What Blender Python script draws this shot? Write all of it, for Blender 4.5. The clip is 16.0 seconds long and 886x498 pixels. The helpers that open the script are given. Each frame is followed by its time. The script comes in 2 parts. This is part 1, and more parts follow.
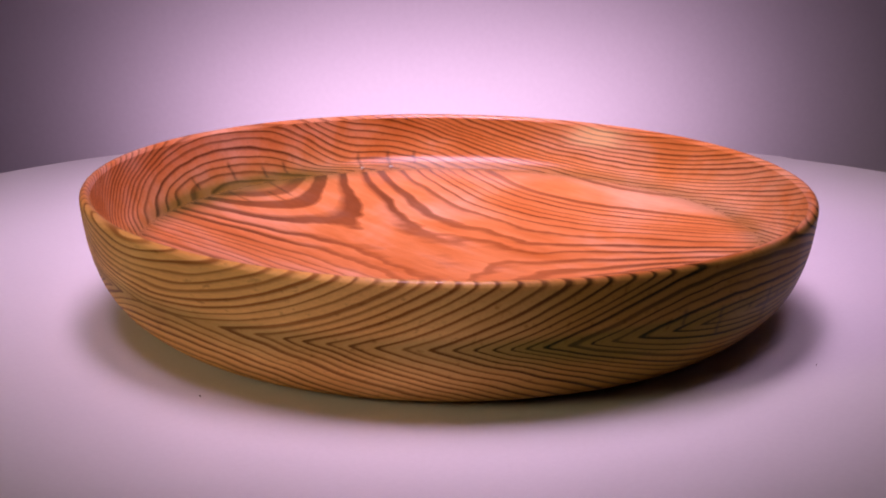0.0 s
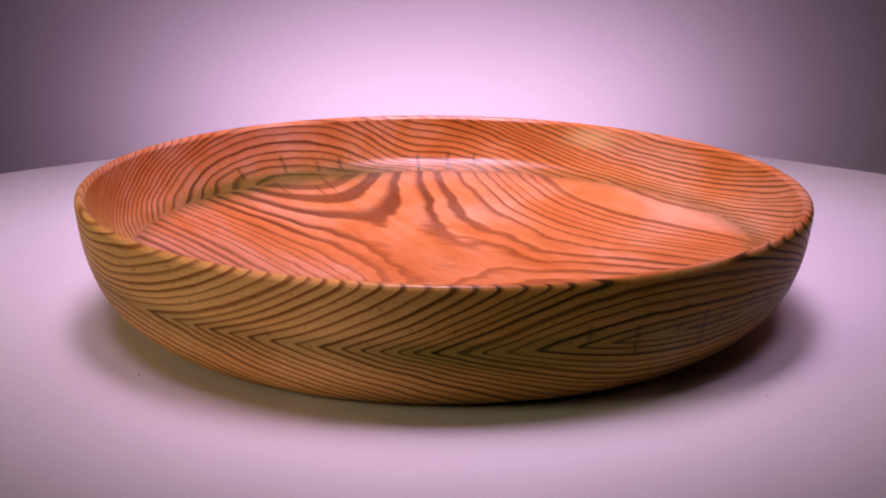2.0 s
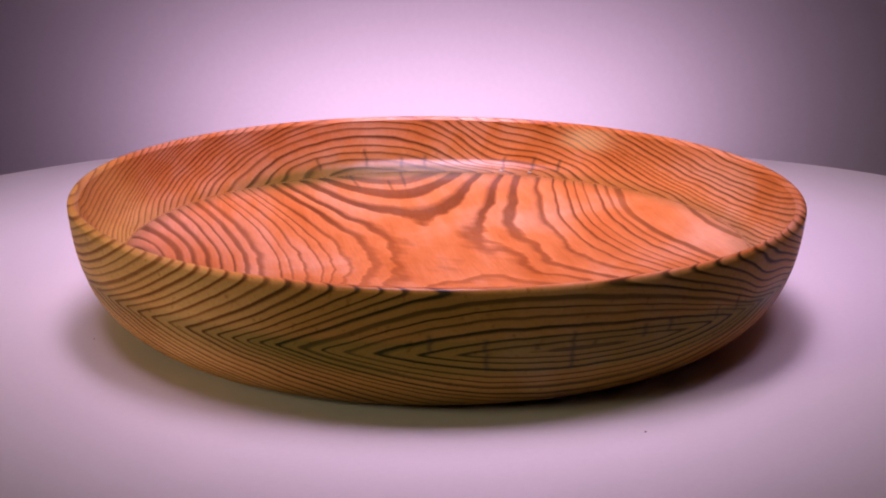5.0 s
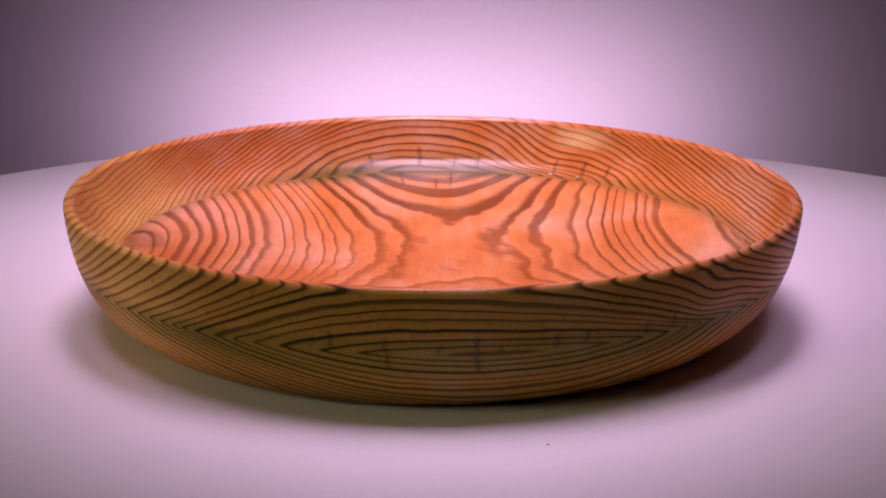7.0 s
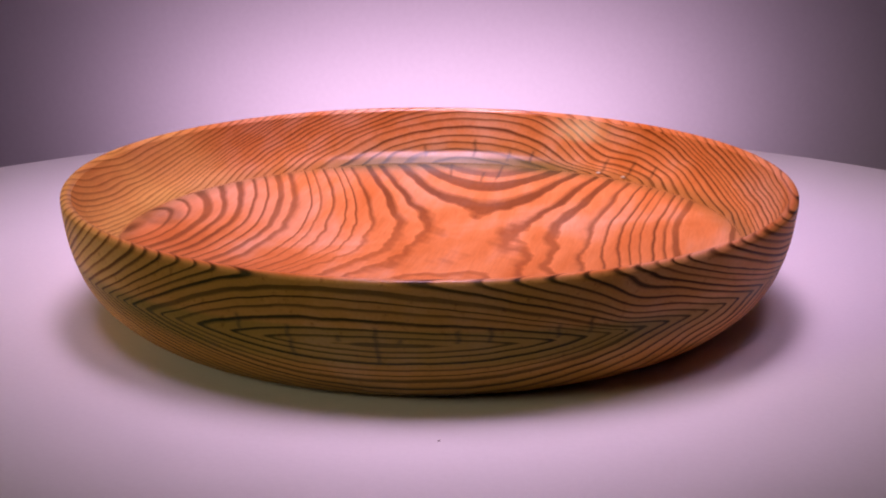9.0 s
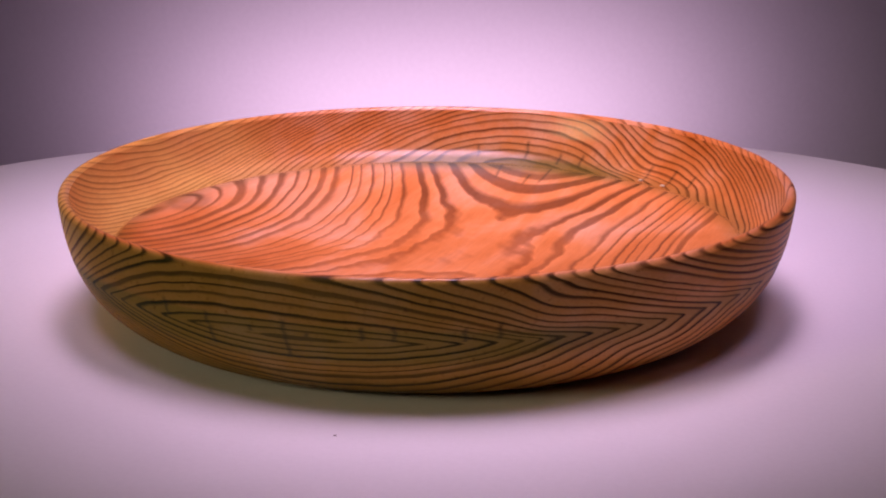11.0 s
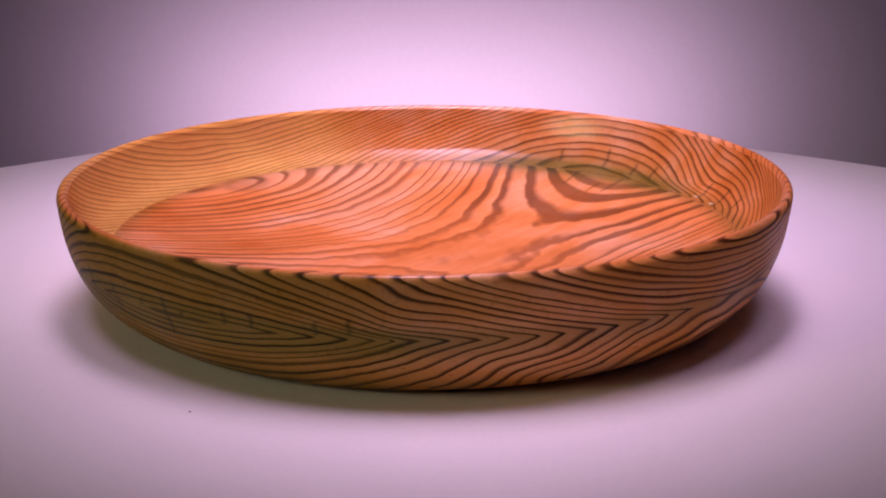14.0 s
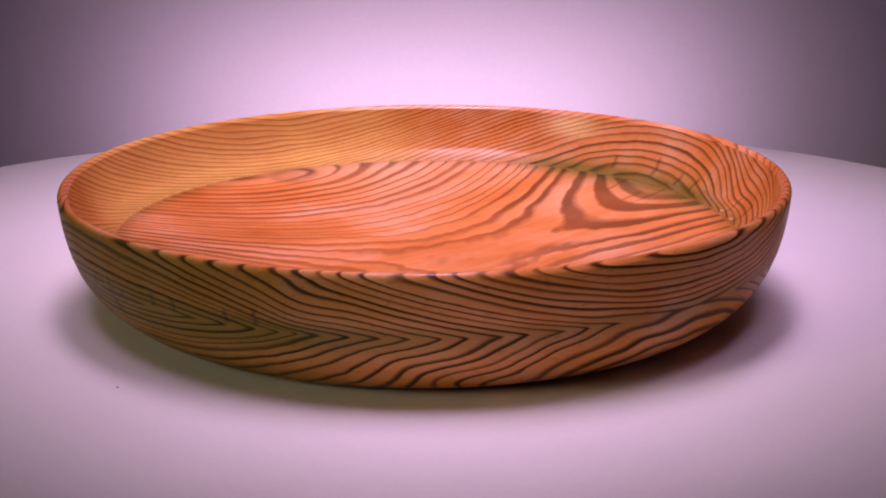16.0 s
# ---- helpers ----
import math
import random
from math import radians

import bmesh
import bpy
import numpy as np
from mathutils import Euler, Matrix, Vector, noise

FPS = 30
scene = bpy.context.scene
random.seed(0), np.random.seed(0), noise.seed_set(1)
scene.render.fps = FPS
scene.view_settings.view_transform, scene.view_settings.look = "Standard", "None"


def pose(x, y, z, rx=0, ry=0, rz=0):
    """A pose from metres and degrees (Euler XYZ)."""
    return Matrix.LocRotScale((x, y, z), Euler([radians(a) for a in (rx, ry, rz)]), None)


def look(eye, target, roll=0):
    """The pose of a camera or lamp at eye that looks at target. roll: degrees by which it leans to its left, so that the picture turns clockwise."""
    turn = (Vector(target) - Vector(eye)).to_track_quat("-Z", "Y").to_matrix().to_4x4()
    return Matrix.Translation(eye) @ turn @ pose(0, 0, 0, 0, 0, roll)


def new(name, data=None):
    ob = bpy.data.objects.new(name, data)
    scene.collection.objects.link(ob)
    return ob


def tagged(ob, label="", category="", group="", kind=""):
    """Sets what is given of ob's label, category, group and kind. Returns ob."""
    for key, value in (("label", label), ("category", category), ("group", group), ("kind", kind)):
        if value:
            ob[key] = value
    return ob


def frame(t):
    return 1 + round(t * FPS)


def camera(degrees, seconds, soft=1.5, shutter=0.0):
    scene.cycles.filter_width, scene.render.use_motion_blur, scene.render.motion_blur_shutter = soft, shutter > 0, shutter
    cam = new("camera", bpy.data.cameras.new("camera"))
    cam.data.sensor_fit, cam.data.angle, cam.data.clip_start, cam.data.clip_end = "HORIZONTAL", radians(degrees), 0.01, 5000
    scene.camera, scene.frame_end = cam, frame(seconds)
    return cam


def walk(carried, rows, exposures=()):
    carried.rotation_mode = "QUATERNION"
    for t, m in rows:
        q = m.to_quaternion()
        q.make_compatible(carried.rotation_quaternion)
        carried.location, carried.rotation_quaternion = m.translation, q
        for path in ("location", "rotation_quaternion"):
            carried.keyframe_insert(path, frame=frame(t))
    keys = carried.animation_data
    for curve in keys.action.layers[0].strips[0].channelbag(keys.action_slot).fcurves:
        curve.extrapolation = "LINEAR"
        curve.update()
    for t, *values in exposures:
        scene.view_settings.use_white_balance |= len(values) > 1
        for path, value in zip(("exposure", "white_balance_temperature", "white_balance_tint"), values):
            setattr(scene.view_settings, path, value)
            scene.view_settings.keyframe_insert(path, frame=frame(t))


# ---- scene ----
# ---- camera: on a tripod before the turntable, dipped a little half-way through ----
LENS = 33.91
EYE = (0.0, -0.5983, 0.1842)
TILTS = ((0, 15.34), (0.5, 15.305), (1, 15.285), (1.5, 15.27), (2, 15.255), (3, 15.23), (4, 15.19), (5.2, 15.18), (6.5, 15.178),
         (7, 15.176), (7.5, 15.184), (7.75, 15.195), (8, 15.225), (8.25, 15.29), (8.5, 15.37), (8.75, 15.44), (9, 15.475), (9.2, 15.487),
         (10.2, 15.497), (11.5, 15.499), (12.5, 15.5), (14, 15.514), (16, 15.514))
cam = camera(LENS, 16.0, soft=2.0)
walk(cam, [(t, pose(*EYE, 90 - a, 0, 0.06)) for t, a in TILTS])

# the turntable's angle, in degrees
TURNS = ((0, 45.21), (0.5, 41.89), (1, 38.61), (1.5, 35.08), (2, 31.65), (2.5, 28.45), (3, 25.25), (3.5, 21.85), (4, 18.25),
         (5.2, 10.9), (6.5, 3.05), (7, 0), (7.5, -3.1), (8, -6.35), (8.5, -9.4), (9, -12.35), (10.2, -19.4), (11.5, -27.3), (12, -30.5),
         (12.5, -33.65), (13, -36.7), (13.5, -39.9), (14, -43.2), (14.5, -46.45), (15, -49.65), (15.5, -52.9), (16, -56.17))

# ---- light ----
PINK = (1.0, 0.655, 1.0)
OLIVE = (1.0, 0.87, 0.54)
BACK = 0.95
world = bpy.data.worlds.new("room_air")
world.use_nodes = True
world.node_tree.nodes["Background"].inputs[0].default_value = (0.6, 0.75, 0.55, 1)
world.node_tree.nodes["Background"].inputs[1].default_value = 0.04
scene.world = world
scene.view_settings.exposure = 0.0


def area_lamp(name, eye, target, width, depth, watts, colour, spread=180):
    data = bpy.data.lights.new(name, "AREA")
    data.shape, data.size, data.size_y = "ELLIPSE", width, depth
    data.energy, data.color, data.spread = watts, colour, radians(spread)
    ob = new(name, data)
    ob.matrix_world = look(eye, target)
    return ob


area_lamp("overhead_lamp", (-0.01, 0.15, 0.62), (0.0, 0.14, 0), 0.46, 0.48, 0.62, PINK, 39)
# three fills added above the front to shape the light pool and soften shadow
area_lamp("overhead_lamp", (-0.15, -0.10, 0.58), (-0.05, 0.02, 0), 0.46, 0.44, 0.105, PINK, 20)
area_lamp("overhead_lamp", (0.15, -0.10, 0.58), (0.05, 0.02, 0), 0.46, 0.44, 0.090, PINK, 20)
area_lamp("overhead_lamp", (0.0, -0.18, 0.60), (0.0, -0.16, 0), 0.20, 0.14, 0.030, PINK, 20)
# added soft fill from the left, no window there, brightens the outer wall
area_lamp("left_fill", (-0.85, -0.46, 0.50), (0.0, 0.08, 0.05), 0.80, 0.60, 0.25, OLIVE, 24)
# unseen strip added behind the turntable to brighten the wall behind the bowl
area_lamp("wall_fill", (-0.01, 0.77, -0.10), (-0.01, BACK, -0.095), 0.60, 0.04, 1.10, PINK)


# ---- materials ----
class Nodes:
    """A small helper for node trees."""

    def __init__(self, name):
        self.mat = bpy.data.materials.new(name)
        self.mat.use_nodes = True
        self.tree = self.mat.node_tree
        self.bsdf = self.tree.nodes["Principled BSDF"]

    def put(self, value, socket):
        if isinstance(value, bpy.types.NodeSocket):
            self.tree.links.new(value, socket)
        elif value is not None:
            socket.default_value = value

    def math(self, op, a, b=None, c=None, clamp=False):
        n = self.tree.nodes.new("ShaderNodeMath")
        n.operation, n.use_clamp = op, clamp
        for s, x in zip(n.inputs, (a, b, c)):
            self.put(x, s)
        return n.outputs[0]

    def attribute(self, name):
        n = self.tree.nodes.new("ShaderNodeAttribute")
        n.attribute_name = name
        return n.outputs["Fac"]

    def place(self, scale=(1, 1, 1)):
        t = self.tree.nodes.new("ShaderNodeTexCoord")
        m = self.tree.nodes.new("ShaderNodeMapping")
        m.inputs["Scale"].default_value = scale
        self.tree.links.new(t.outputs["Object"], m.inputs[0])
        return m.outputs[0]

    def noise(self, scale, where=None, detail=3, rough=0.55, distortion=0.0):
        n = self.tree.nodes.new("ShaderNodeTexNoise")
        n.inputs["Scale"].default_value, n.inputs["Detail"].default_value = scale, detail
        n.inputs["Roughness"].default_value, n.inputs["Distortion"].default_value = rough, distortion
        self.tree.links.new(where or self.place(), n.inputs["Vector"])
        return n.outputs[0]

    def ramp(self, fac, stops, smooth=False):
        n = self.tree.nodes.new("ShaderNodeValToRGB")
        r = n.color_ramp
        if smooth:
            r.interpolation = "EASE"
        while len(r.elements) < len(stops):
            r.elements.new(0.5)
        for e, (p, col) in zip(r.elements, stops):
            e.position, e.color = p, (*col, 1) if len(col) == 3 else col
        self.put(fac, n.inputs[0])
        return n.outputs[0]

    def mix(self, fac, a, b, mode="MIX"):
        n = self.tree.nodes.new("ShaderNodeMix")
        n.data_type, n.blend_type = "RGBA", mode
        for key, v in ((0, fac), (6, a), (7, b)):
            self.put((*v, 1) if isinstance(v, tuple) and len(v) == 3 else v, n.inputs[key])
        return n.outputs[2]

    def bump(self, height, strength, distance):
        n = self.tree.nodes.new("ShaderNodeBump")
        n.inputs["Strength"].default_value, n.inputs["Distance"].default_value = strength, distance
        self.put(height, n.inputs["Height"])
        self.tree.links.new(n.outputs[0], self.bsdf.inputs["Normal"])

    def set(self, **values):
        for key, v in values.items():
            self.put((*v, 1) if isinstance(v, tuple) and len(v) == 3 else v, self.bsdf.inputs[key.replace("_", " ")])


def plain_material(name, colour, rough, grain, amount=0.12, bump=0.1):
    n = Nodes(name)
    fine, broad = n.noise(grain, detail=5), n.noise(grain / 40, detail=3)
    v = n.math("ADD", n.math("MULTIPLY", fine, 0.5), n.math("MULTIPLY", broad, 0.5))
    dark = tuple(c * (1 - amount) for c in colour)
    light = tuple(min(1, c * (1 + amount)) for c in colour)
    n.set(Base_Color=n.ramp(v, ((0.3, dark), (0.7, light))), Roughness=rough)
    n.bump(fine, bump, 0.0005)
    return n.mat


def wood_material():
    """Varnished softwood: growth rings from the turned surface's ring number, sapwood, stain with painted crease shade,
    and checks.
    """
    n = Nodes("varnished_fir")
    wiggle = n.noise(17, detail=2)
    ripple = n.noise(150, n.place((1, 0.35, 1)), detail=3)
    ring = n.math("ADD", n.attribute("ring"), n.math("MULTIPLY", n.math("SUBTRACT", wiggle, 0.5), 0.3))
    ring = n.math("ADD", ring, n.math("MULTIPLY", n.math("SUBTRACT", ripple, 0.5), 0.18))
    white = n.tree.nodes.new("ShaderNodeTexWhiteNoise")
    white.noise_dimensions = "1D"
    n.put(n.math("FLOOR", ring), white.inputs["W"])
    each = white.outputs[0]
    phase = n.math("FRACT", ring)
    # latewood: rises slowly, ends sharply; each year's band has its own width and depth
    vary = n.noise(30, detail=2)
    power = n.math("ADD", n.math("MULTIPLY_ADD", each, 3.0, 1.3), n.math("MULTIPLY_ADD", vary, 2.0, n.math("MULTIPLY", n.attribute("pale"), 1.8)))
    power = n.math("MAXIMUM", n.math("SUBTRACT", power, n.math("MULTIPLY", n.attribute("bold"), 3.2)), 0.9)
    late = n.math("MULTIPLY", n.math("POWER", phase, power), 2.25)
    late = n.math("MULTIPLY_ADD", n.math("SUBTRACT", late, 0.5), 1.5, 0.4, clamp=True)
    ending = n.math("DIVIDE", n.math("SUBTRACT", 1.0, phase), 0.10, clamp=True)
    late = n.math("MULTIPLY", late, ending)
    depth = n.math("MULTIPLY_ADD", n.math("FRACT", n.math("MULTIPLY", each, 7.31)), 0.35, 0.7)
    late = n.math("MULTIPLY", late, n.math("MULTIPLY_ADD", n.math("SUBTRACT", vary, 0.5), 0.6, depth), clamp=True)
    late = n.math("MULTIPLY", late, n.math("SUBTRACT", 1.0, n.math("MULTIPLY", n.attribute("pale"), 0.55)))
    fibre = n.noise(1.0, n.place((900, 90, 900)), detail=4, rough=0.7)
    mottle = n.noise(9, detail=4)
    streak = n.noise(1.0, n.place((70, 9, 70)), detail=3)
    tone = n.math("ADD", n.math("MULTIPLY", n.noise(13, detail=3, distortion=0.8), 0.6), n.math("MULTIPLY", streak, 0.4))
    early = n.ramp(tone, ((0.34, (0.66, 0.185, 0.034)), (0.5, (0.86, 0.31, 0.10)), (0.66, (0.97, 0.50, 0.29))))
    early = n.mix(n.attribute("sap"), early, (0.95, 0.54, 0.12))
    early = n.mix(n.math("MULTIPLY", n.attribute("tan"), 0.9), early, n.mix(n.attribute("sap"), (0.60, 0.30, 0.055), (0.95, 0.60, 0.20)))
    early = n.mix(n.math("MULTIPLY", phase, 0.3), early, (0.55, 0.14, 0.025))
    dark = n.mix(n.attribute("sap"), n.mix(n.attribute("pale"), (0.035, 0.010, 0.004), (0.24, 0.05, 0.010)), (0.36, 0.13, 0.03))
    dark = n.mix(n.attribute("stain_shade"), dark, (0.006, 0.018, 0.004))
    colour = n.mix(n.math("MULTIPLY", n.attribute("stain_shade"), 0.80), early, (0.088, 0.104, 0.012))
    colour = n.mix(n.math("MULTIPLY", late, 0.94), colour, dark)
    colour = n.mix(n.math("MULTIPLY", n.attribute("check"), 0.55), colour, (0.018, 0.026, 0.014))
    fleck = n.ramp(n.noise(1.0, n.place((420, 150, 420)), detail=3, rough=0.6), ((0.60, (1.0, 1.0, 1.0)), (0.74, (0.50, 0.42, 0.36))))
    colour = n.mix(n.math("SUBTRACT", 0.6, n.math("MULTIPLY", n.attribute("pale"), 1.3), clamp=True), colour, fleck, "MULTIPLY")
    grain = n.ramp(fibre, ((0.25, (0.78, 0.76, 0.74)), (0.75, (1.0, 1.0, 1.0))))
    colour = n.mix(0.8, colour, grain, "MULTIPLY")
    n.set(Base_Color=colour, Roughness=n.math("MULTIPLY_ADD", mottle, 0.12, 0.36), Specular_IOR_Level=0.02, Coat_Weight=n.math("SUBTRACT", n.math("SUBTRACT", 1.0, n.math("MULTIPLY", n.attribute("tan"), 1.7)), n.math("MULTIPLY", n.attribute("pale"), 0.5), clamp=True), Coat_Roughness=0.17, Coat_IOR=1.45)
    n.bump(n.math("ADD", n.math("MULTIPLY", late, 0.6), n.math("MULTIPLY", fibre, 0.4)), 0.12, 0.0004)
    return n.mat


WOOD = wood_material()
CARD = plain_material("white_card", (0.80, 0.79, 0.80), 0.55, 420, 0.03, 0.05)
WALL = plain_material("grey_wall_paint", (0.62, 0.60, 0.60), 0.8, 180, 0.04, 0.1)
STAND = plain_material("dark_stand_paint", (0.08, 0.08, 0.085), 0.5, 120, 0.1, 0.1)
FLOOR = plain_material("grey_floor", (0.22, 0.21, 0.20), 0.6, 60, 0.15, 0.1)
RESIN = plain_material("pale_resin", (0.62, 0.55, 0.38), 0.4, 900, 0.1, 0.05)
CRUMB = plain_material("brown_crumb", (0.07, 0.035, 0.018), 0.7, 900, 0.3, 0.1)


# ---- mesh helpers ----
def mesh_object(name, verts, faces, material, parent=None, smooth=False):
    me = bpy.data.meshes.new(name)
    me.from_pydata(verts, [], faces)
    me.materials.append(material)
    if smooth:
        me.shade_smooth()
    ob = new(name, me)
    ob.parent = parent
    return ob


def box(name, lo, hi, material, parent=None):
    bm = bmesh.new()
    bmesh.ops.create_cube(bm, size=1)
    for v in bm.verts:
        v.co = Vector(lo[i] + (v.co[i] + 0.5) * (hi[i] - lo[i]) for i in range(3))
    me = bpy.data.meshes.new(name)
    bm.to_mesh(me)
    bm.free()
    me.materials.append(material)
    ob = new(name, me)
    ob.parent = parent
    return ob


def lathe(name, profile, n, material, parent=None, radius=None):
    """A turned body: profile of (r, z) from the bottom's centre to the top's centre; radius(a) scales it by azimuth."""
    verts, faces = [], []
    inner = profile[1:-1]
    for r, z in inner:
        for i in range(n):
            a = 2 * math.pi * i / n
            k = radius(a) if radius else 1
            verts.append((r * k * math.cos(a), r * k * math.sin(a), z))
    for j in range(len(inner) - 1):
        for i in range(n):
            a, b = j * n + i, j * n + (i + 1) % n
            faces.append((a, b, b + n, a + n))
    verts += [(0, 0, profile[0][1]), (0, 0, profile[-1][1])]
    last = (len(inner) - 1) * n
    for i in range(n):
        faces.append((len(verts) - 2, (i + 1) % n, i))
        faces.append((len(verts) - 1, last + i, last + (i + 1) % n))
    return mesh_object(name, verts, faces, material, parent)


# ---- the room ----
FLOOR_Z = -0.78
CEILING_Z = 1.62


def room():
    tagged(box("floor", (-1.7, -2.1, FLOOR_Z - 0.1), (1.7, BACK, FLOOR_Z), FLOOR), "plain grey floor of the room", "floor", kind="structure")
    tagged(box("ceiling", (-1.7, -2.1, CEILING_Z), (1.7, BACK, CEILING_Z + 0.1), WALL), "plain painted ceiling", "ceiling", kind="structure")
    for name, lo, hi in (("wall_north", (-1.8, BACK, FLOOR_Z - 0.1), (1.8, BACK + 0.1, CEILING_Z + 0.1)),
                         ("wall_south", (-1.8, -2.2, FLOOR_Z - 0.1), (1.8, -2.1, CEILING_Z + 0.1)),
                         ("wall_west", (-1.8, -2.1, FLOOR_Z - 0.1), (-1.7, BACK, CEILING_Z + 0.1)),
                         ("wall_east", (1.7, -2.1, FLOOR_Z - 0.1), (1.8, BACK, CEILING_Z + 0.1))):
        tagged(box(name, lo, hi, WALL), "plain pale grey painted wall", "wall", kind="structure")


# ---- the turntable ----
def disc_radius(a):
    """The hand-cut card is not quite round: slightly flattened facets."""
    d = math.degrees(a) % 360
    return 1 + 0.010 * math.cos(2 * (a - 2.5)) + 0.006 * math.cos(9 * a + 0.6) + 0.003 * math.sin(14 * a) - (0.012 if 340 < d or d < 8 else 0)


def make_turntable():
    base = new("turntable")
    tagged(base, "round white card turntable with a hand-cut edge, slowly turning", "turntable")
    lathe("disc", ((0, -0.006), (0.358, -0.006), (0.3605, -0.005), (0.361, -0.001), (0.3602, 0), (0.2, 0), (0, 0)), 240, CARD, base, disc_radius)
    lathe("hub", ((0, -0.04), (0.088, -0.04), (0.09, -0.038), (0.09, -0.0085), (0.088, -0.0062), (0, -0.0062)), 64, STAND, base)
    return base


def stand():
    ob = lathe("display_stand", ((0, FLOOR_Z), (0.2, FLOOR_Z), (0.2, FLOOR_Z + 0.02), (0.05, FLOOR_Z + 0.04), (0.05, -0.07), (0.12, -0.06), (0.12, -0.0405), (0, -0.0405)), 64, STAND)
    tagged(ob, "plain dark round stand under the turntable", "stand")


# ---- the bowl ----
SCALE = 0.626
CENTRE = (-0.0069 * SCALE, -0.0109 * SCALE)


def bezier_path(points, per):
    """A smooth line through points (Catmull-Rom), per steps to each span."""
    pts = [np.array(p, float) for p in points]
    pts = [2 * pts[0] - pts[1]] + pts + [2 * pts[-1] - pts[-2]]
    out = []
    for i in range(1, len(pts) - 2):
        p0, p1, p2, p3 = pts[i - 1:i + 3]
        for k in range(per):
            t = k / per
            out.append(0.5 * (2 * p1 + (p2 - p0) * t + (2 * p0 - 5 * p1 + 4 * p2 - p3) * t * t + (3 * p1 - p0 - 3 * p2 + p3) * t ** 3))
    out.append(pts[-2])
    return np.array(out)


def lump(x, y, seed, octaves=6, fade=1.1):
    """Smooth wavy variation over the plane, about -1 to 1, from a few seeded waves."""
    rng = np.random.RandomState(seed)
    v, total = 0, 0
    for i in range(octaves):
        k = 1.4 ** i
        a, p = rng.uniform(0, 6.283, 2)
        v = v + np.sin(k * (x * math.cos(a) + y * math.sin(a)) + p) / k ** fade
        total += k ** -fade
    return v / total * 1.8


def step(a, b, x):
    t = np.clip((x - a) / (b - a), 0, 1)
    return t * t * (3 - 2 * t)


# The wood: two boards of one log, glued face to face at the height GLUE, so that their years mirror each other there. A year is a
# shell round the pith; its size follows from the pith's line (place, lean and bow), and the figure bends it a little.
GLUE = 0.0458
WALL_GROWTH = (0.0222, -0.1089, 0.2867, -0.0078, -0.3929, 0.0727, -0.4204, 1.0641)
WALL_FIGURE = (0.0167, -0.0111, 0.0052, -0.0419, -0.0089, -0.0035, 0.0669, -0.0118, -0.0349, -0.0607, -0.0202, -0.0162, 0.0329, 0.0023,
               -0.0059, 0.0085, 0.02, 0.0296, -0.0429, -0.0277, 0.0013, 0.0034, -0.0031, -0.0035, -0.0065)
FLOOR_GROWTH = (0.0181, -0.0128, 0.1236, 0.2985, -0.3367, -0.203, -0.4374, 1.0707)
FLOOR_FIGURE = (-0.0004, 0.0113, -0.0006, 0.0068, -0.0044, 0.0648, 0.0032, -0.0067, -0.0265, 0.0401, 0.0233, -0.1015, -0.0062, 0.021)
# the ends of the years, in thousandths
HEART = (309, 311.5, 313.7, 315.9, 318.9, 321.4)
BARK_WEST = (345.6, 347.4, 349.5, 351.5, 353.8, 356.5, 359.2, 361.6, 364.5, 367.5, 371.2, 374.4, 378.1, 382, 386, 390, 394)
BARK_EAST = (344.5, 347.5, 350.7, 353.4, 356, 360.8, 365, 368.4, 372.3, 376, 379.7, 384, 388, 392)
FRONT_WEST = HEART + (323.3, 325.6, 327.6, 329, 330.3, 332.2, 334, 336, 338.3, 340.6, 343) + BARK_WEST
FRONT_EAST = HEART + (323, 325.8, 328.5, 331.2, 334.1, 337.3, 340.5) + BARK_EAST
BACK_HEART = (272, 277.5, 283.5, 289.4, 293.5, 299.5, 305.4)
BACK_WEST = BACK_HEART + (309.5, 313, 316.2, 319.5, 322.8, 326, 329.3, 332.5, 335.7, 339, 342) + BARK_WEST
BACK_EAST = BACK_HEART + (310.5, 315.5, 320.3, 325.2, 330, 334.8, 339.6) + BARK_EAST
CORE = (70, 78, 86, 94, 102, 110, 118, 125, 131, 137.5, 142.8, 149, 155.7, 160.3, 166.3, 169.4, 172.1)
FLOOR_WEST = CORE + (176.7, 180.5, 183.2, 189.5, 193, 195.8, 199, 202.2, 204.8, 207.2, 208.5, 209.5, 210.5)
FLOOR_EAST = CORE + (173.6, 175.3, 177.5, 178.7, 180, 188)
BROAD_FLOOR = ((9, 0.7), (10, 0.7), (11, 1), (13, 1), (21, 0.8), (24, 0.5), (25, 0.9), (26, 1))
BROAD_WALL = ((7, 0.4), (13, 0.3), (18, 0.5), (22, 0.3), (26, 0.4))


def growth(x, y, z, pith, figure):
    """How far a place lies from the pith's line."""
    d = abs(z - GLUE)
    px, py = pith[0] + pith[1] * y + pith[6] * y * y, pith[2] + pith[3] * y + pith[4] * y * y
    shell = np.sqrt((x - px) ** 2 + (d * pith[7] + py) ** 2) + pith[5] * y
    side = np.where(z > GLUE, 1, -1)
    x, y, d = 4 * x, 4 * y, 4 * d
    bends = (x ** 3, x * x * y, x * y * y, y ** 3, x * y, x * d, y * d, d * d, x * x * d, y * y * d, x * y * d, x ** 4, y ** 4, x * x * y * y,
             side * d, side * d * x, side * d * y, side * d * x * x, side * d * y * y, side * d * x * y, side * d * d, side * d * d * x * x, side * d * d * y * y,
             d * d * x * x, d * d * y * y)
    return shell + sum(k * v for k, v in zip(figure, bends))


def years(shell, ends, first=0):
    """The year's number, with its share of the year."""
    return np.interp(shell * 1000, ends, np.arange(len(ends))) + first + 0.12


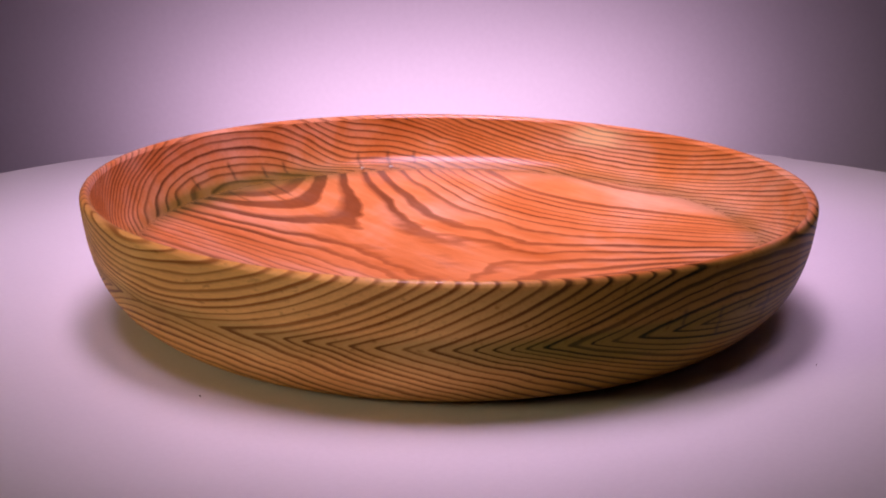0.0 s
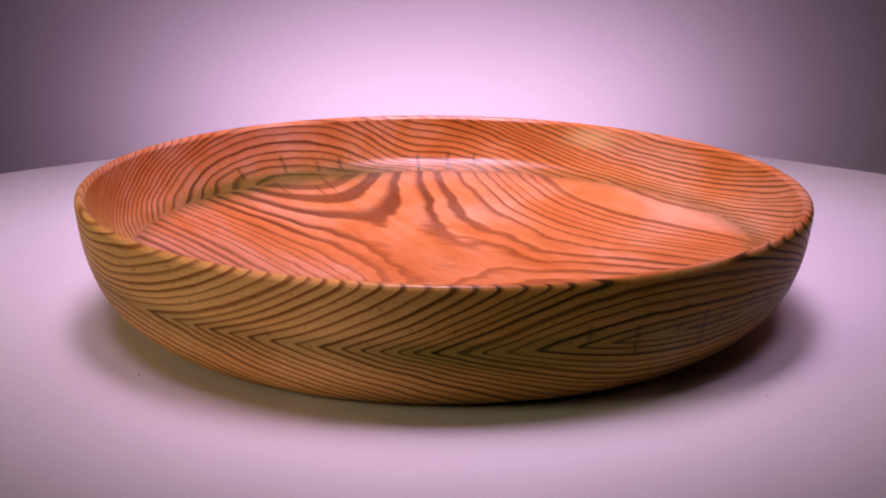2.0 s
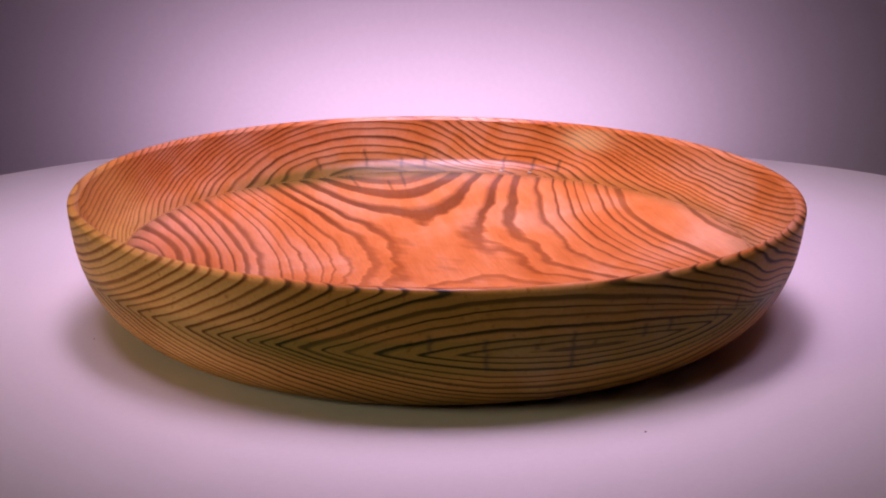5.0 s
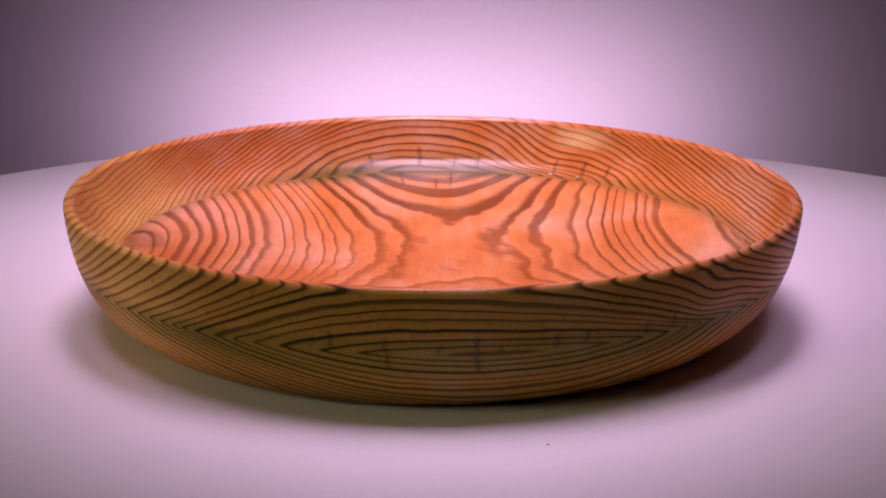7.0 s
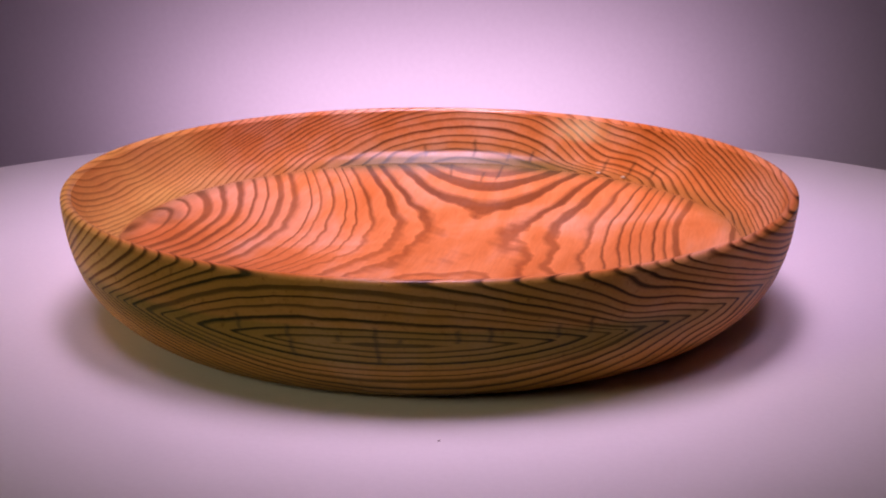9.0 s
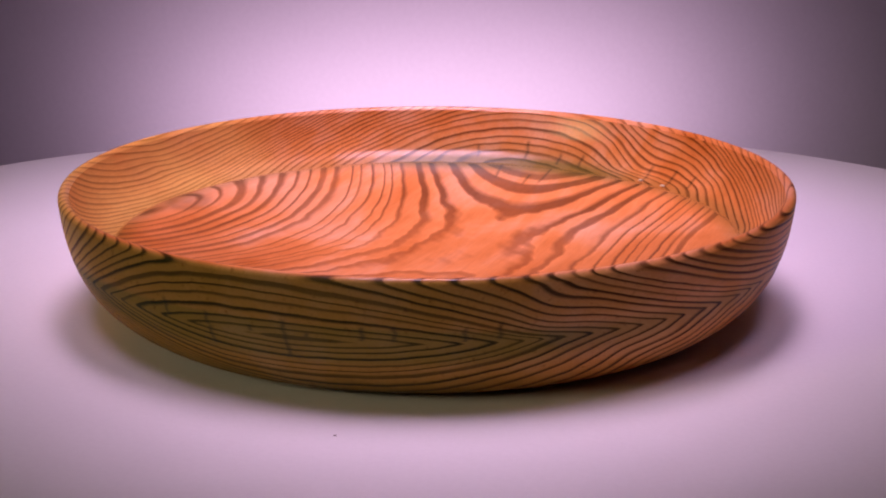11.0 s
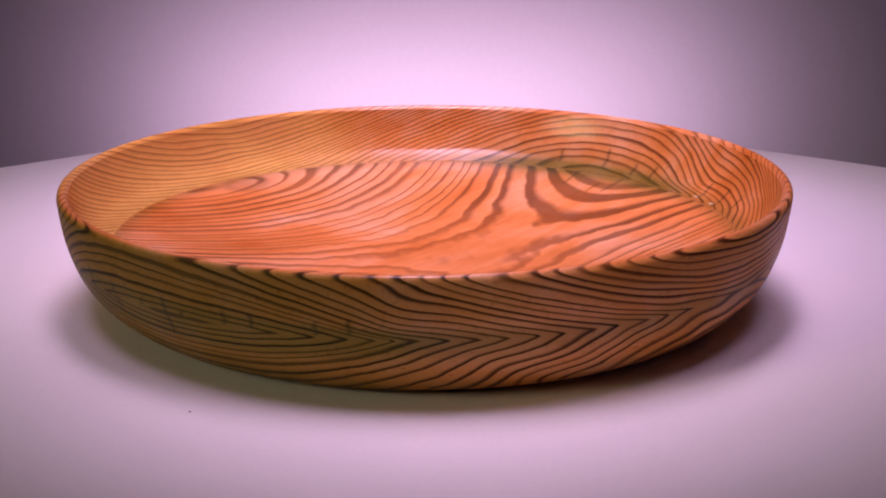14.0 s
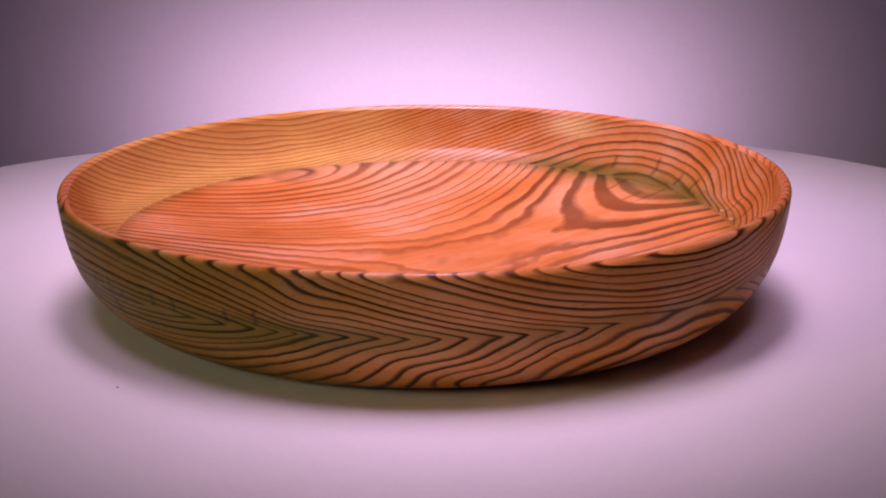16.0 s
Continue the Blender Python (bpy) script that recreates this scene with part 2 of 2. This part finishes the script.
def near(degrees, middle, width):
    return np.exp(-(((degrees - middle + 180) % 360 - 180) / width) ** 2)


def make_bowl():
    """A turned bowl. Each ring of the lathe has a kind of surface and a share along it, from which the year rings follow."""
    n = 1440
    under = [(r, 0.0006) for r in np.linspace(0.03, 0.168, 8)]
    lower = bezier_path([(0.174, 0.0), (0.187, 0.0014), (0.2005, 0.0046), (0.2173, 0.0176), (0.2280, 0.0322), (0.2338, 0.0465)], 12)
    upper = bezier_path([(0.2338, 0.0465), (0.2366, 0.0575), (0.2386, 0.070), (0.2396, 0.0795)], 14)
    lip = bezier_path([(0.2396, 0.0795), (0.2393, 0.0822), (0.2375, 0.0842), (0.2350, 0.0842), (0.2326, 0.0820)], 5)
    inner = bezier_path([(0.2326, 0.0820), (0.2305, 0.0755), (0.2258, 0.0640), (0.2182, 0.0528), (0.2080, 0.0458)], 14)
    floor = [(r, 0.0215 + 0.0243 * (r / 0.208) ** 1.8) for r in np.linspace(0.208, 0.003, 90)]
    rows = []
    for r, z in under:
        rows.append((r, z, 0, r / 0.185))
    for kind, line in ((1, lower), (2, upper), (3, lip), (4, inner), (5, floor)):
        for i, (r, z) in enumerate(line):
            if kind > 1 and i == 0:
                continue
            rows.append((r, z, kind, i / (len(line) - 1)))
    R, Z, K, U = (np.array(c)[:, None] for c in zip(*rows))
    m = len(rows)
    a = np.linspace(0, 2 * np.pi, n, endpoint=False)[None, :]
    # a little out of round and out of level, as dried wood is
    lean = (-0.0017 * np.cos(a) + 0.0028 * np.sin(a)) * np.clip(Z / 0.083, 0, 1) ** 1.5
    oval = 1 + (-0.0003 * np.cos(2 * a) + 0.0007 * np.sin(2 * a)) / 0.24
    x, y, z = R * oval * np.cos(a), R * oval * np.sin(a), Z + lean + 0 * a
    # year rings of the two boards, cut by the turned surface
    front = np.radians(-86)
    wave = lump(x * 26, y * 26, 8)
    fine = lump(x * 70, y * 70 + z * 60, 5)
    degrees = np.degrees(a)
    ease = step(-0.05, 0.05, x - 0.02)
    base = growth(x, y, Z + 0 * a, WALL_GROWTH, WALL_FIGURE)
    # the grain kinks beside two old branches
    base += np.where(K == 4, 0.012 * near(degrees, 67, 9) * (1 - step(0.75, 1, U)), 0)
    base += np.where(K == 2, 0.0030 * near(degrees, -49, 5) * 4 * U * (1 - U), 0)
    base += np.where(K == 1, 0.0022 * near(degrees, -46, 7) * np.sin(9 * U) * (1 - U), 0)
    base += np.where(K == 1, 0.003 * near(degrees, -28, 6) * np.sin(11 * U + 1) * (1 - U), 0)
    ahead = years(base, FRONT_WEST) * (1 - ease) + years(base, FRONT_EAST) * ease
    behind = years(base, BACK_WEST, -1) * (1 - ease) + years(base, BACK_EAST, -1) * ease
    turn = step(-0.03, 0.03, y)
    walls = ahead * (1 - turn) + behind * turn + 0.22 * lump(x * 45 + 7, y * 45 + z * 90, 21)
    flat = growth(x, y, Z + 0 * a, FLOOR_GROWTH, FLOOR_FIGURE)
    rho = 1 - U * 0.985
    floors = years(flat, FLOOR_WEST) * (1 - ease) + years(flat, FLOOR_EAST) * ease
    floors = floors + (0.30 * wave + 0.26 * lump(x * 62, y * 62, 33, 8, 0.7)) * (1 - step(0.25, 0.85, rho))
    ring = np.where(K == 5, floors + 60, walls + 20) + 0.07 * fine
    # the years that left broad dark bands
    bold = np.zeros((m, n))
    for year, width in BROAD_FLOOR:
        bold = np.maximum(bold, np.where(K == 5, width * np.exp(-((ring - 60 - year + 0.3) / 0.5) ** 4), 0))
    for year, width in BROAD_WALL:
        bold = np.maximum(bold, np.where(K < 5, width * np.exp(-((ring - 20 - year + 0.3) / 0.5) ** 4), 0))
    far = np.sqrt(((x + 0.195) / 0.012) ** 2 + ((y - 0.004) / 0.019) ** 2)
    # sapwood on one flank's upper wall
    west = np.clip(-np.cos(a - np.radians(14)), 0, 1)
    sap = step(0.62, 0.9, west) * np.where((K >= 2) & (K <= 4), 1, np.where(K == 1, U * 0.5 + 0.4, 0))
    sap = sap * (0.85 + 0.15 * fine)
    # tan tone of the walls; it also darkens the outside in place of shade
    tan = np.where((K >= 1) & (K <= 2), 0.6 + 0.4 * step(0.1, 0.8, west), np.where(K == 3, 0.7 * (1 - step(0.25, 0.6, U)), np.where(K == 4, 0.15 + 0.35 * step(0.3, 0.9, west), 0.0))) * (0.9 + 0.1 * fine)
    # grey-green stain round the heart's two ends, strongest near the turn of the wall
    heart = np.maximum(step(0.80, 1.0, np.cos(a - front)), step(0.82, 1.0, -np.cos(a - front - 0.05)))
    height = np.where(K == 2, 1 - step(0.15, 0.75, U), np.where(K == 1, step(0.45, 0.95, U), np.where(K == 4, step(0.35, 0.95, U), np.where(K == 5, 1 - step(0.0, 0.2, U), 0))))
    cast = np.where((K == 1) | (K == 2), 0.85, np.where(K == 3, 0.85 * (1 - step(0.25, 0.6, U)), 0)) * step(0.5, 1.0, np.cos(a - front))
    # last term: shade painted into the inner crease, stain along the outer turn
    stain_shade = np.clip(np.maximum(heart * height * np.where(K >= 4, 0.7, 1), cast) + 0.5 * np.where(K == 5, 1 - step(0.0, 0.08, U), np.where(K == 4, step(0.7, 1.0, U) * (1 - 0.45 * step(0.3, 0.8, west)), np.where(K == 1, step(0.7, 1, U), np.where(K == 2, 1 - step(0, 0.3, U), 0)))), 0, 1)
    # short upright drying checks near both ends of the heart: azimuth, share along, half-length, kind of surface
    check = np.zeros((m, n))
    for az, u, half, kind in ((-102.8, 0.16, 0.24, 2), (-95.8, 0.1, 0.2, 2), (-89, 0.06, 0.1, 2), (-84.2, 0.12, 0.24, 2), (-81, 0.02, 0.1, 2), (-73.7, 0.12, 0.2, 2),
                              (-69.5, 0.15, 0.2, 2), (-60.5, 0.1, 0.22, 2), (-56, 0.2, 0.2, 2), (-84, 0.9, 0.12, 1), (-95.5, 0.92, 0.1, 1),
                              (104, 0.75, 0.2, 4), (93.5, 0.7, 0.26, 4), (86, 0.8, 0.2, 4), (81, 0.78, 0.2, 4), (64, 0.8, 0.25, 4), (57.6, 0.8, 0.3, 4), (52, 0.75, 0.2, 4),
                              (98, 0.06, 0.08, 5), (86.5, 0.07, 0.09, 5), (90, 0.12, 0.06, 5)):
        half = half * (0.7 if kind == 4 else 1)
        d = (np.degrees(a) - az + 180) % 360 - 180 + 0.12 * np.sin(30 * U + az)
        check += np.where(K == kind, np.exp(-(d / 0.34) ** 2) * (1 - step(half * 0.6, half, abs(U - u))), 0)
    check += np.where(K == 5, 0.6 * np.exp(-((far - 0.85) / 0.35) ** 2) + 0.6 * np.exp(-(far / 0.5) ** 2), 0)
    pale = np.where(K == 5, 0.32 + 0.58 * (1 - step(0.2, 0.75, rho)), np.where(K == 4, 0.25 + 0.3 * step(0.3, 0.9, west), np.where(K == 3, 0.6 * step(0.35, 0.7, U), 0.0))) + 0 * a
    verts = np.stack([x, y, z], -1).reshape(-1, 3) * SCALE
    verts = np.concatenate([verts, [[0, 0, 0.0006 * SCALE], [0, 0, 0.0215 * SCALE]]])
    j, i = np.meshgrid(np.arange(m - 1), np.arange(n), indexing="ij")
    nxt = (i + 1) % n
    quads = np.stack([j * n + i, j * n + nxt, (j + 1) * n + nxt, (j + 1) * n + i], -1).reshape(-1, 4)
    bottom, top = m * n, m * n + 1
    k = np.arange(n)
    tris = np.concatenate([np.stack([np.full(n, bottom), (k + 1) % n, k], -1), np.stack([np.full(n, top), (m - 1) * n + k, (m - 1) * n + (k + 1) % n], -1)])
    me = bpy.data.meshes.new("wooden_bowl")
    me.vertices.add(len(verts))
    me.vertices.foreach_set("co", verts.ravel())
    loops = np.concatenate([quads.ravel(), tris.ravel()]).astype(np.int32)
    starts = np.concatenate([np.arange(len(quads)) * 4, len(quads) * 4 + np.arange(len(tris)) * 3]).astype(np.int32)
    me.loops.add(len(loops))
    me.loops.foreach_set("vertex_index", loops)
    me.polygons.add(len(starts))
    me.polygons.foreach_set("loop_start", starts)
    me.update(calc_edges=True)
    me.validate()
    me.shade_smooth()
    for name, grid in (("ring", ring), ("sap", np.clip(sap, 0, 1)), ("stain_shade", stain_shade), ("check", np.clip(check, 0, 1)), ("pale", pale), ("tan", np.clip(tan, 0, 1)), ("bold", bold)):
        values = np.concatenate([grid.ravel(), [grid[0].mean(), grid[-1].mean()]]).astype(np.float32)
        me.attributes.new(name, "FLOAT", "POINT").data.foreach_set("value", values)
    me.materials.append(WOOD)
    ob = new("wooden_bowl", me)
    for az in (64.0, 57.6):
        spot = bmesh.new()
        bmesh.ops.create_icosphere(spot, subdivisions=2, radius=0.0008)
        bmesh.ops.scale(spot, vec=(1.3, 0.8, 0.6), verts=spot.verts)
        data = bpy.data.meshes.new("resin_spot")
        spot.to_mesh(data)
        spot.free()
        data.materials.append(RESIN)
        drop = new("resin_spot", data)
        drop.parent = ob
        drop["label"] = "tiny pale dried resin spot"
        drop.location = (0.2085 * SCALE * math.cos(radians(az)), 0.2085 * SCALE * math.sin(radians(az)), 0.0488 * SCALE)
    tagged(ob, "shallow varnished wooden bowl with dark year rings on white turntable", "bowl")
    return ob


def make_crumb(seed, length):
    rng = random.Random(seed)
    bm = bmesh.new()
    bmesh.ops.create_icosphere(bm, subdivisions=1, radius=1)
    for v in bm.verts:
        v.co = Vector((v.co.x * length * rng.uniform(0.7, 1.2), v.co.y * length * 0.5 * rng.uniform(0.6, 1.2), (v.co.z * rng.uniform(0.7, 1.0) + 0.7) * length * 0.3))
    me = bpy.data.meshes.new("crumb")
    bm.to_mesh(me)
    bm.free()
    me.materials.append(CRUMB)
    ob = new("crumb", me)
    return tagged(ob, "tiny dark wood crumb lying on the white turntable", "crumb", "crumbs on the turntable")


room()
stand()
turntable = make_turntable()
bowl = make_bowl()
CRUMBS = [(make_crumb(s, size), x, y, turn) for s, size, x, y, turn in ((1, 0.0007, 0.0335, -0.1612, 20), (2, 0.0006, -0.1465, -0.025, 80))]


def motions():
    walk(turntable, [(t, pose(0, 0, 0, 0, 0, a)) for t, a in TURNS])
    walk(bowl, [(t, pose(0, 0, 0, 0, 0, a) @ pose(*CENTRE, 0)) for t, a in TURNS])
    for ob, x, y, turn in CRUMBS:
        walk(ob, [(t, pose(0, 0, 0, 0, 0, a) @ pose(x, y, 0, 0, 0, turn)) for t, a in TURNS])


motions()
